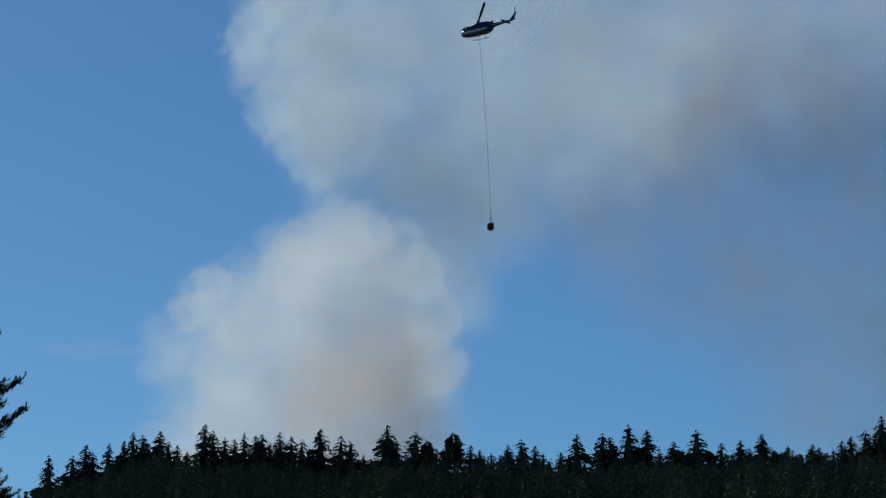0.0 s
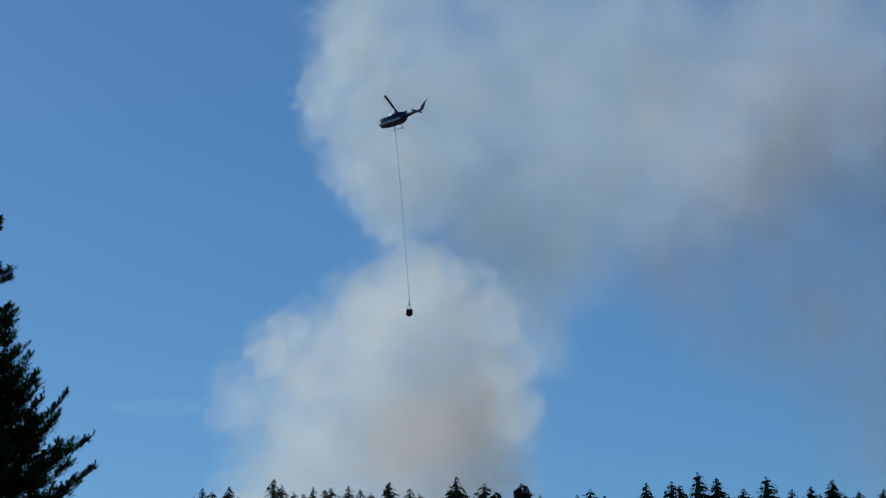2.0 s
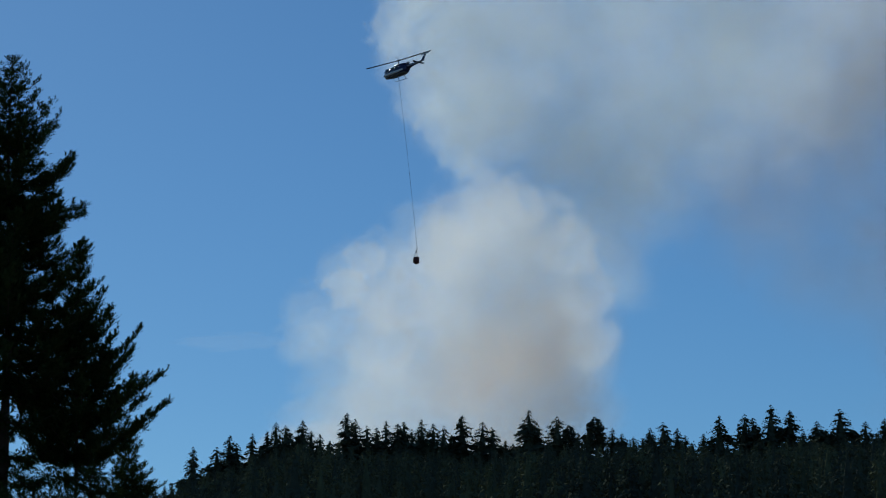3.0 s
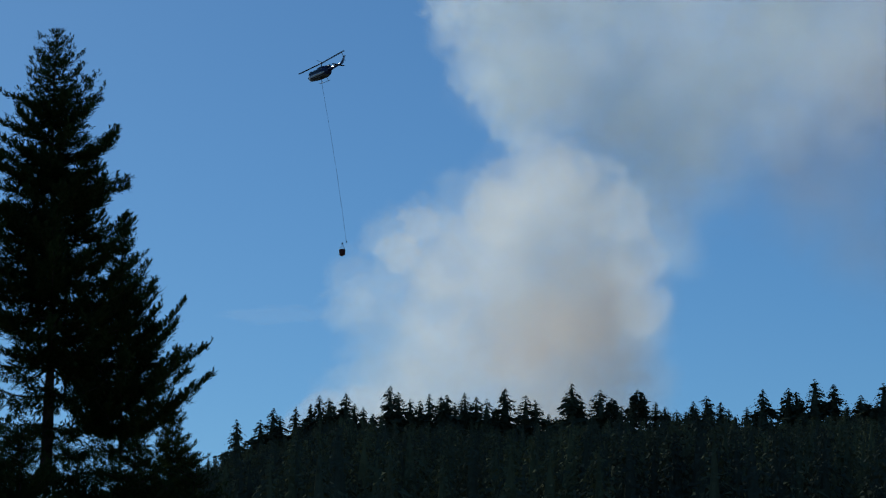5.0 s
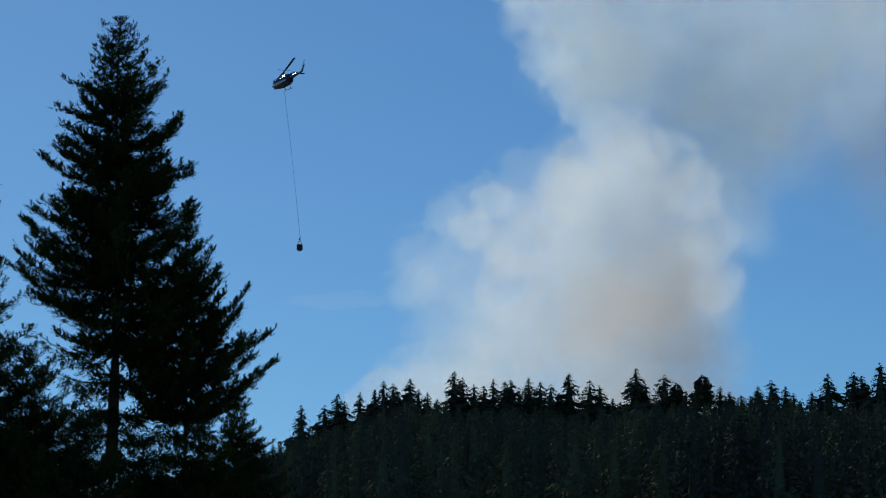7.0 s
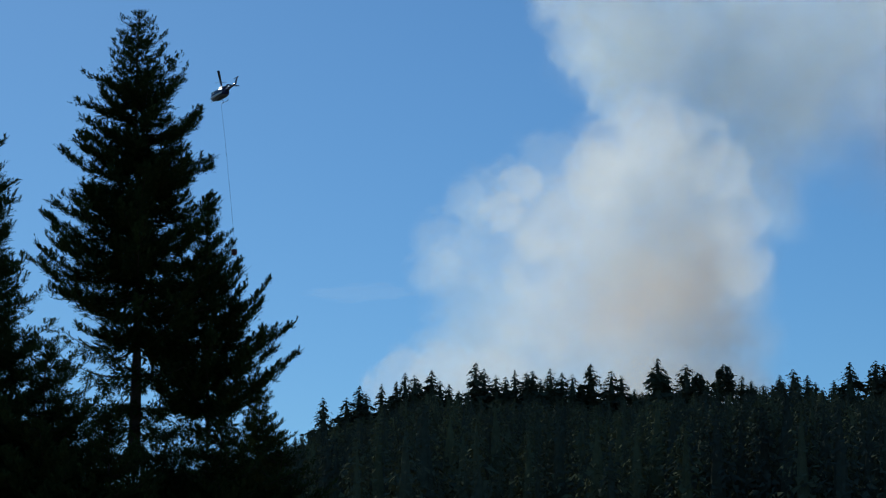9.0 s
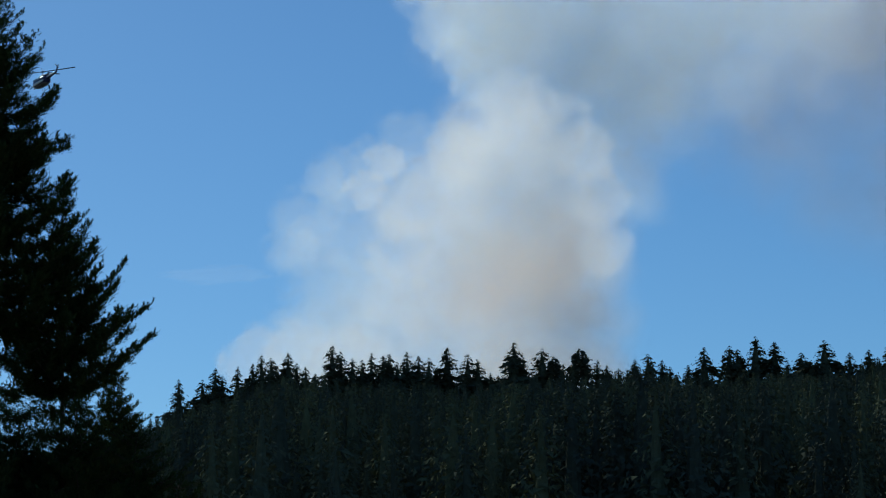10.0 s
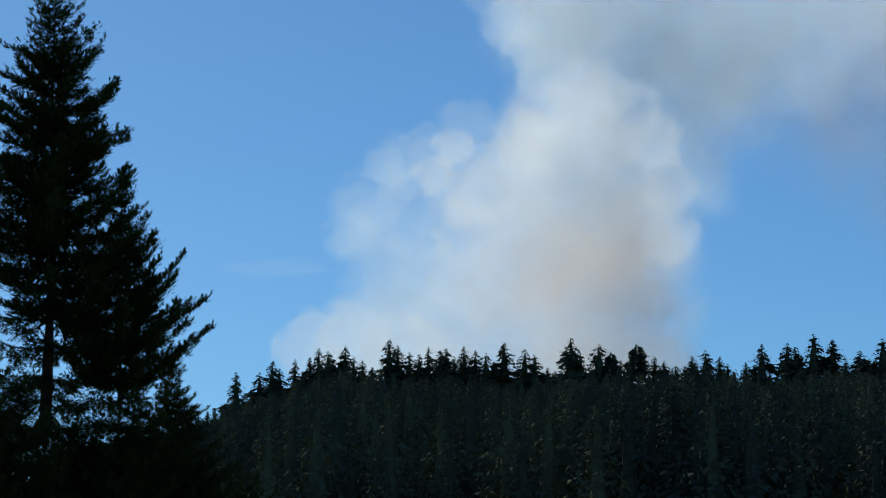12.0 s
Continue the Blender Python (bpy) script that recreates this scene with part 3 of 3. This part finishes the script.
HEAD_EAST = [(430, -540, 200), (470, -660, 250), (580, -580, 220), (620, -700, 250), (720, -610, 220), (520, -840, 250), (760, -780, 260), (880, -650, 250), (960, -800, 260), (1060, -660, 250), (680, -920, 260), (860, -950, 260)]
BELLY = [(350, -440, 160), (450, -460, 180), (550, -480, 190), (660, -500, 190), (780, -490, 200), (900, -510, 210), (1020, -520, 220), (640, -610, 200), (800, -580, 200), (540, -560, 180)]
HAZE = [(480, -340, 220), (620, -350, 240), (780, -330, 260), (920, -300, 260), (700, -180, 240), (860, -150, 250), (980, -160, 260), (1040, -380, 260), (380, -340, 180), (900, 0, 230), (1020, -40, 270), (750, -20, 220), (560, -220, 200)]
ROOT = [(-120, 330, 190), (20, 340, 180), (-60, 470, 190), (-230, 320, 160)]
BILLOWS = [(-95, -345, 75), (-140, -320, 80), (-175, -275, 75), (-45, -345, 70), (5, -310, 75), (-205, -230, 75), (-320, -245, 50), (-355, -195, 50), (-265, -180, 80), (50, -270, 70), (85, -190, 70), (90, -100, 65), (-280, -90, 85)]
FLARE = [(-430, 115, 85), (-350, 130, 105), (-260, 140, 120), (-390, 200, 100)]
smoke_bank(plume, CRISP, BILLOWS, 0.36, (100, 88), -640, 10)
smoke_bank(plume, CRISP, FLARE, 0.42, (-35, 105), -800, 11)
smoke_bank(plume, PALE, COLUMN, 0.56, (95, 85), 0, 1)
smoke_bank(plume, BROWN, CORE, 0.40, (70, 60), -250, 2)
smoke_bank(plume, THIN_EDGE, FRINGE, 0.23, (10, 80), 430, 3)
smoke_bank(plume, THIN, NECK, 0.36, (105, 55), 430, 4)
smoke_bank(plume, THIN, HEAD, 0.56, (100, 0), 660, 5)
smoke_bank(plume, THIN_EDGE, HEAD_EDGE, 0.42, (95, 5), 640, 12)
smoke_bank(plume, PALE, HEAD_EAST, 0.33, (120, 10), 1340, 6)
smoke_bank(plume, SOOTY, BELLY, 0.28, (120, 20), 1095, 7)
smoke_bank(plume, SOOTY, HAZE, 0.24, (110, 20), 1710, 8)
smoke_bank(plume, PALE, ROOT, 0.45, (60, 60), -120, 9)

# a faint streak of high cloud
cirrus = new("cirrus_cloud", CRISP[2])
cirrus.matrix_basis = look((-520, 4400, 748), (0, 0, 1.65)) @ pose(0, 0, 0, 90, 0, 0) @ pose(0, 0, 0, 0, -2, 0)
cirrus.scale = (120, 20, 20)
cirrus.color = (1, 1, 1, 0.07)
tagged(cirrus, "faint thin streak of white high cloud", "cloud", kind="structure")


# ---- the helicopter ----
def helicopter():
    """A medium utility helicopter with two blades and skids: nose to +x, mast over the origin, skids below."""
    h = new("helicopter")
    hull = loft([(4.35, 0.20, -0.75, -0.35), (4.1, 0.62, -1.02, -0.12), (3.6, 0.95, -1.18, 0.12), (2.9, 1.16, -1.26, 0.52), (2.2, 1.24, -1.28, 0.78), (1.2, 1.28, -1.28, 0.86),
                 (-0.6, 1.28, -1.28, 0.86), (-1.8, 1.18, -1.22, 0.84), (-2.6, 0.92, -1.05, 0.78), (-3.2, 0.62, -0.70, 0.70)], 24, 3.0)
    body = part("fuselage", hull, NAVY, h, "glossy navy blue fuselage")
    part("belly_stripe", loft([(4.30, 0.30, -0.80, -0.48), (4.0, 0.72, -0.98, -0.45), (3.5, 1.01, -1.02, -0.40), (2.9, 1.19, -1.05, -0.35), (2.2, 1.27, -1.06, -0.32), (1.2, 1.31, -1.06, -0.30), (-0.6, 1.31, -1.02, -0.28), (-1.8, 1.21, -0.90, -0.25), (-2.5, 0.98, -0.70, -0.2)], 24, 4.5), WHITE, h, "white lower stripe")
    part("belly", loft([(3.9, 0.5, -1.24, -1.0), (2.9, 0.9, -1.33, -1.05), (1.2, 1.0, -1.35, -1.05), (-1.6, 0.95, -1.30, -1.0), (-2.6, 0.6, -1.1, -0.9)], 16, 3.0), GREY, h, "pale grey belly")
    for s in (1, -1):
        wind = slab([(3.95, -0.02), (3.25, 0.62), (2.62, 0.72), (2.55, 0.05), (3.3, -0.05)], 0.05)
        for v in wind.verts:
            v.co.y = s * (1.26 - 0.46 * max(0, v.co.x - 2.5) / 1.4 + (v.co.y))
        part("windscreen", wind, GLASS, h, "tinted windscreen", False)
        for x0, x1 in ((1.55, 2.45), (-0.1, 1.35), (-1.35, -0.3)):
            part("side_window", slab([(x0, 0.02), (x1, 0.02), (x1 - 0.06, 0.62), (x0 + 0.06, 0.62)], 0.04, "y", s * 1.29), GLASS, h, "dark side window", False)
        part("chin_window", slab([(3.9, -0.85), (3.2, -0.95), (3.3, -0.55), (3.9, -0.5)], 0.05, "y", s * 0.93), GLASS, h, "", False)
    part("engine_cowl", loft([(1.5, 0.35, 0.75, 1.0), (0.9, 0.62, 0.75, 1.42), (0.0, 0.70, 0.75, 1.52), (-1.4, 0.66, 0.72, 1.45), (-2.5, 0.50, 0.70, 1.30), (-3.0, 0.34, 0.72, 1.12)], 18, 2.6), NAVY, h)
    part("exhaust", tube(bmesh.new(), [(-2.7, 0, 1.0), (-3.35, 0, 1.12)], [0.28, 0.30], 14), GREY, h, "grey exhaust pipe")
    part("tail_boom", loft([(-2.7, 0.55, -0.50, 0.72), (-4.5, 0.40, -0.12, 0.66), (-6.5, 0.28, 0.12, 0.66), (-8.0, 0.2, 0.28, 0.66), (-8.5, 0.13, 0.36, 0.72)], 16, 2.4), NAVY, h, "navy tail boom")
    part("tail_stripe", loft([(-3.4, 0.52, 0.02, 0.26), (-5.5, 0.365, 0.16, 0.34), (-7.6, 0.25, 0.32, 0.44)], 12, 4), WHITE, h)
    part("fin", slab([(-7.5, 0.55), (-8.35, 0.45), (-9.2, 1.95), (-8.75, 2.02)], 0.16), NAVY, h, "swept navy tail fin", False)
    part("fin_tip", slab([(-8.82, 2.02), (-9.23, 1.96), (-9.32, 2.18), (-8.95, 2.2)], 0.15), WHITE, h, "", False)
    for s in (1, -1):
        part("stabilizer", slab([(-6.1, s * 0.25), (-6.95, s * 0.2), (-6.9, s * 1.5), (-6.3, s * 1.5)], 0.1, "z", 0.42), NAVY, h, "", False)
        skid = part("skid", tube(bmesh.new(), [(2.75, s * 1.28, -1.75), (2.35, s * 1.28, -2.03), (1.9, s * 1.28, -2.08), (-1.6, s * 1.28, -2.08)], [0.06] * 4, 8), GREY, h, "grey landing skid")
        for x in (1.35, -0.85):
            part("strut", tube(bmesh.new(), [(x, s * 0.75, -1.25), (x, s * 1.1, -1.5), (x, s * 1.28, -2.05)], [0.055] * 3, 8), GREY, skid)
    for p in h.children_recursive:      # a low, flat cabin
        p.data.transform(Matrix.Diagonal((1, 1, 0.86, 1)))
    part("cargo_hook", tube(bmesh.new(), [(0, 0, -1.1), (0, 0, -1.72)], [0.09, 0.05], 8), BLACK, h)
    part("mast", tube(bmesh.new(), [(0, 0, 1.2), (0, 0, 2.3)], [0.14, 0.10], 10), GREY, h)
    part("antenna", tube(bmesh.new(), [(-3.6, 0, 0.65), (-3.8, 0, 1.25)], [0.02, 0.015], 5), BLACK, h)
    rotor = part("main_rotor", loft([(0.55, 0.16, -0.10, 0.10), (0.2, 0.24, -0.16, 0.16), (-0.2, 0.24, -0.16, 0.16), (-0.55, 0.16, -0.10, 0.10)], 12), GREY, h, "rotor hub")
    for s in (1, -1):
        bm = loft([(0.5, 0.14, -0.05, 0.05), (1.2, 0.26, -0.045, 0.045), (7.6, 0.29, 0.13, 0.20), (7.8, 0.25, 0.15, 0.19)], 10, 2.0)
        b = part("blade", bm, BLADE, rotor, "long dark rotor blade")
        b.matrix_basis = pose(0, 0, 0, 0, 0, 0 if s > 0 else 180)
    part("stabilizer_bar", tube(bmesh.new(), [(0, -1.35, 0.35), (0, 0, 0.32), (0, 1.35, 0.35)], [0.05, 0.03, 0.05], 6), GREY, rotor)
    tail = part("tail_rotor", tube(bmesh.new(), [(0, -0.12, 0), (0, 0.12, 0)], [0.1, 0.1], 10), GREY, h, "tail rotor hub")
    for s in (1, -1):
        part("tail_blade", slab([(-0.11, 0.08 * s), (0.11, 0.08 * s), (0.11, 1.29 * s), (-0.11, 1.29 * s)], 0.03), WHITE, tail, "pale tail rotor blade", False)
    return tagged(h, "navy and white helicopter hauling a water bucket on a long line", "helicopter"), rotor, tail


def water_bucket():
    """A collapsible fire bucket that hangs from a control head; its top ring is at the origin."""
    b = new("water_bucket")
    bm = bmesh.new()
    prof = [(0.30, -1.95), (0.62, -1.88), (0.80, -1.55), (0.86, -1.0), (0.84, -0.45), (0.78, -0.02), (0.72, 0.02), (0.70, -0.05), (0.78, -0.5)]
    rings = [[bm.verts.new((r * (1 + 0.03 * math.cos(8 * k * math.tau / 32)) * math.cos(k * math.tau / 32), r * (1 + 0.03 * math.cos(8 * k * math.tau / 32)) * math.sin(k * math.tau / 32), z)) for k in range(32)] for r, z in [(p * 0.88, q * 0.92) for p, q in prof]]
    for lo, hi in zip(rings, rings[1:]):
        for k in range(32):
            bm.faces.new((lo[k], lo[(k + 1) % 32], hi[(k + 1) % 32], hi[k]))
    bm.faces.new(rings[0][::-1]), bm.faces.new(rings[-1])
    part("shell", bm, ORANGE, b, "dark red fabric shell")
    for z in (-0.35, -1.35):
        part("band", tube(bmesh.new(), [(0.775 * math.cos(k * math.tau / 32), 0.775 * math.sin(k * math.tau / 32), z) for k in range(33)], [0.035] * 33, 5, False), BLACK, b, "black strap")
    for k in range(8):
        a = k * math.tau / 8
        part("suspension_line", tube(bmesh.new(), [(0.67 * math.cos(a), 0.67 * math.sin(a), -0.02), (0.12 * math.cos(a), 0.12 * math.sin(a), 1.55)], [0.018, 0.018], 5), CABLE, b)
    part("control_head", tube(bmesh.new(), [(0, 0, 1.4), (0, 0, 1.5), (0, 0, 1.85), (0, 0, 1.95)], [0.08, 0.17, 0.17, 0.06], 10), GREY, b, "grey control head")
    part("valve", tube(bmesh.new(), [(0, 0, -1.75), (0, 0, -1.98)], [0.22, 0.16], 12), BLACK, b, "black dump valve")
    return tagged(b, "dark red collapsible water bucket hanging from a helicopter", "water bucket")


LINE = 36.6


def longline():
    """The line: hangs from the origin down its own z, slightly bowed."""
    bm = tube(bmesh.new(), [(0.25 * math.sin(math.pi * k / 16), 0, -(LINE - 1.95) * k / 16) for k in range(17)], [0.026] * 17, 6)
    line = part("longline", bm, CABLE)
    part("hook", tube(bmesh.new(), [(0, 0, -(LINE - 2.1)), (0, 0, -(LINE - 1.75))], [0.09, 0.09], 8), BLACK, line, "black swivel hook")
    return tagged(line, "thin dark steel long line under a helicopter", "cable")


heli, main_rotor, tail_rotor = helicopter()
heli.scale = (0.95, 0.95, 0.95)
bucket = water_bucket()
bucket.scale = (0.85, 0.85, 0.74)
line = longline()


# ---- the dragonfly ----
def dragonfly():
    """A darter: head to +x, wings spread along y."""
    d = new("dragonfly")
    part("thorax", loft([(0.010, 0.0025, -0.003, 0.003), (0.007, 0.0048, -0.005, 0.005), (0.0, 0.0055, -0.006, 0.0055), (-0.008, 0.0035, -0.004, 0.004)], 14, 2.2), CHITIN, d, "dark reddish thorax")
    part("abdomen", loft([(-0.007, 0.0026, -0.003, 0.003), (-0.012, 0.0040, -0.004, 0.004), (-0.019, 0.0050, -0.0046, 0.0046), (-0.025, 0.0056, -0.0048, 0.0048), (-0.029, 0.0046, -0.004, 0.004), (-0.031, 0.0018, -0.0018, 0.0018)], 12, 2.0), CHITIN, d, "dark club-shaped abdomen")
    head = part("head", loft([(0.010, 0.003, -0.002, 0.002), (0.013, 0.0042, -0.003, 0.003), (0.016, 0.002, -0.0015, 0.0015)], 12, 2.0), CHITIN, d)
    for s in (1, -1):
        eye = bmesh.new()
        bmesh.ops.create_icosphere(eye, subdivisions=2, radius=0.0026, matrix=pose(0.0135, s * 0.003, 0.001))
        part("eye", eye, CHITIN, head, "large dark eye")
        for x, l, w, lab in ((0.004, 0.047, 0.0052, "fore_wing"), (-0.004, 0.045, 0.0068, "hind_wing")):
            outline = [(x + w * 0.4 * f(u), s * (0.004 + l * u)) for f, us in ((lambda u: 1.0 - 0.3 * u * u, (0, 0.3, 0.6, 0.85, 0.97)), (lambda u: -1.4 * math.sin(math.pi * min(1, 0.12 + 0.9 * u)) ** 0.6 - 0.05, (1.0, 0.9, 0.7, 0.45, 0.2, 0.05))) for u in us]
            wing = part(lab, slab(outline, 0.00025, "z", 0.004), WING, d, "clear veined wing", False)
            part("wing_spot", slab([(x + 0.0006, s * l * 0.93), (x + 0.0018, s * l * 0.93), (x + 0.0018, s * l * 0.99), (x + 0.0006, s * l * 0.99)], 0.0005, "z", 0.004), CHITIN, wing, "", False)
        for x in (0.006, 0.001):
            part("leg", tube(bmesh.new(), [(x, s * 0.003, -0.004), (x + 0.004, s * 0.009, -0.007), (x + 0.008, s * 0.008, -0.012)], [0.0011, 0.0009, 0.0007], 6), CHITIN, d)
    return tagged(d, "dark dragonfly with clear spread wings in flight", "dragonfly")


fly = dragonfly()
fly.scale = (0.82, 0.82, 0.82)
far_fly = copy_thing(fly, pose(0, 0, 0))
tagged(far_fly, "small dark dragonfly far off against the sky")


# ---- what moves ----
FLIGHT = [
    # seconds, x, y, z, heading away from the side view
    (0, 16.8, 470.3, 145.2, 38), (1, 1.6, 479.3, 143.5, 42), (2, -11.7, 488.0, 142.4, 45), (3.5, -32.5, 500.0, 140.7, 49), (5.5, -57.5, 514.8, 139.3, 51),
    (6.5, -69.0, 521.8, 139.0, 52), (7.2, -76.7, 526.7, 138.7, 53), (9, -94.8, 539.0, 138.4, 56), (10.5, -108.1, 548.9, 138.3, 57), (12, -120.5, 559.1, 138.4, 57),
]
HANG = [
    # seconds, x, y, z of the bucket's ring
    (0, 19.2, 471.3, 107.0), (1, 4.6, 481.7, 105.4), (2, -9.0, 493.4, 104.7), (3.5, -28.8, 506.0, 103.4), (5.5, -52.7, 512.8, 101.7),
    (6.5, -64.2, 516.6, 101.6), (7.2, -72.1, 520.0, 101.7), (9, -90.1, 530.8, 101.7), (10.5, -103.5, 540.5, 101.7), (12, -116.0, 551.0, 101.8),
]


FLY = [
    # seconds, bearing, elevation, distance, lean
    (0, 40, 62, 3.0, 0), (6, 30, 60, 2.6, 0), (10, 14, 45, 1.4, 0), (10.4, 6.2, 23.5, 1.06, 0), (10.5, 3.45, 15.15, 1.0, -9), (10.6, 0.35, 6.5, 1.0, -14), (10.7, -3.0, -3, 1.0, -12), (11.2, -40, -20, 1.6, 0), (12, -80, -10, 3.0, 0),
]


FAR_FLY = [
    # seconds, bearing, elevation, distance, lean
    (0, -34, 14, 40, 0), (4, -20, 9.5, 32, 20), (5.3, -8.6, 8.35, 27, 10), (5.5, -8.0, 8.19, 26, 20), (5.8, -7.75, 7.83, 26, -35), (6.2, -7.3, 6.6, 27, -50), (7, -5, 4.6, 32, -30), (12, 30, 3.0, 45, 0),
]


def motions():
    walk(heli, [(t, pose(x, y, z, 0, 0.5, 180 - turn)) for t, x, y, z, turn in FLIGHT])
    def turn_at(t):
        return np.interp(t, [r[0] for r in FLIGHT], [r[4] for r in FLIGHT])
    times = [k / FPS for k in range(12 * FPS + 1)]
    walk(main_rotor, [(t, pose(0, 0, 2.2, 0, 8, 0) @ pose(0, 0, 0, 0, 0, 108 + 1879.9 * (t - 2.40) + turn_at(t))) for t in times])
    walk(tail_rotor, [(t, pose(-8.95, 0.22, 1.6, 0, 47 * k, 0)) for k, t in enumerate(times)])
    walk(bucket, [(t, pose(x, y, z, 0, 0, 6 * t)) for t, x, y, z in HANG])
    rows = []
    for (t, x, y, z, turn), (_, bx, by, bz) in zip(FLIGHT, HANG):
        top, low = Vector((x, y, z - 1.7)), Vector((bx, by, bz + 1.9))
        q = (top - low).to_track_quat("Z", "X")
        rows.append((t, Matrix.Translation(top) @ q.to_matrix().to_4x4()))
    walk(line, rows)
    for ob, at, go, face, spin, roll in moving_smoke:
        size = Matrix.Diagonal((*ob.scale, 1))
        walk(ob, [(t, Matrix.Translation(at + go * (t / 12)) @ pose(0, 0, 0, 0, 0, face) @ pose(0, 0, 0, 0, spin + roll * t / 12, 0)) for t in (0, 4, 8, 12)])
    def near(az, el, d):
        a, e = radians(az), radians(el)
        return EYE + Vector((math.sin(a) * math.cos(e), math.cos(a) * math.cos(e), math.sin(e))) * d
    tilt = pose(0, 0, 0, 0, 0, 103) @ pose(0, 0, 0, 0, -62, 0)
    walk(far_fly, [(t, Matrix.Translation(near(az, el, d)) @ pose(0, 0, 0, 0, lean, 0) @ tilt) for t, az, el, d, lean in FAR_FLY])
    walk(fly, [(t, Matrix.Translation(near(az, el, d)) @ pose(0, 0, 0, 0, lean, 0) @ tilt) for t, az, el, d, lean in FLY])


motions()
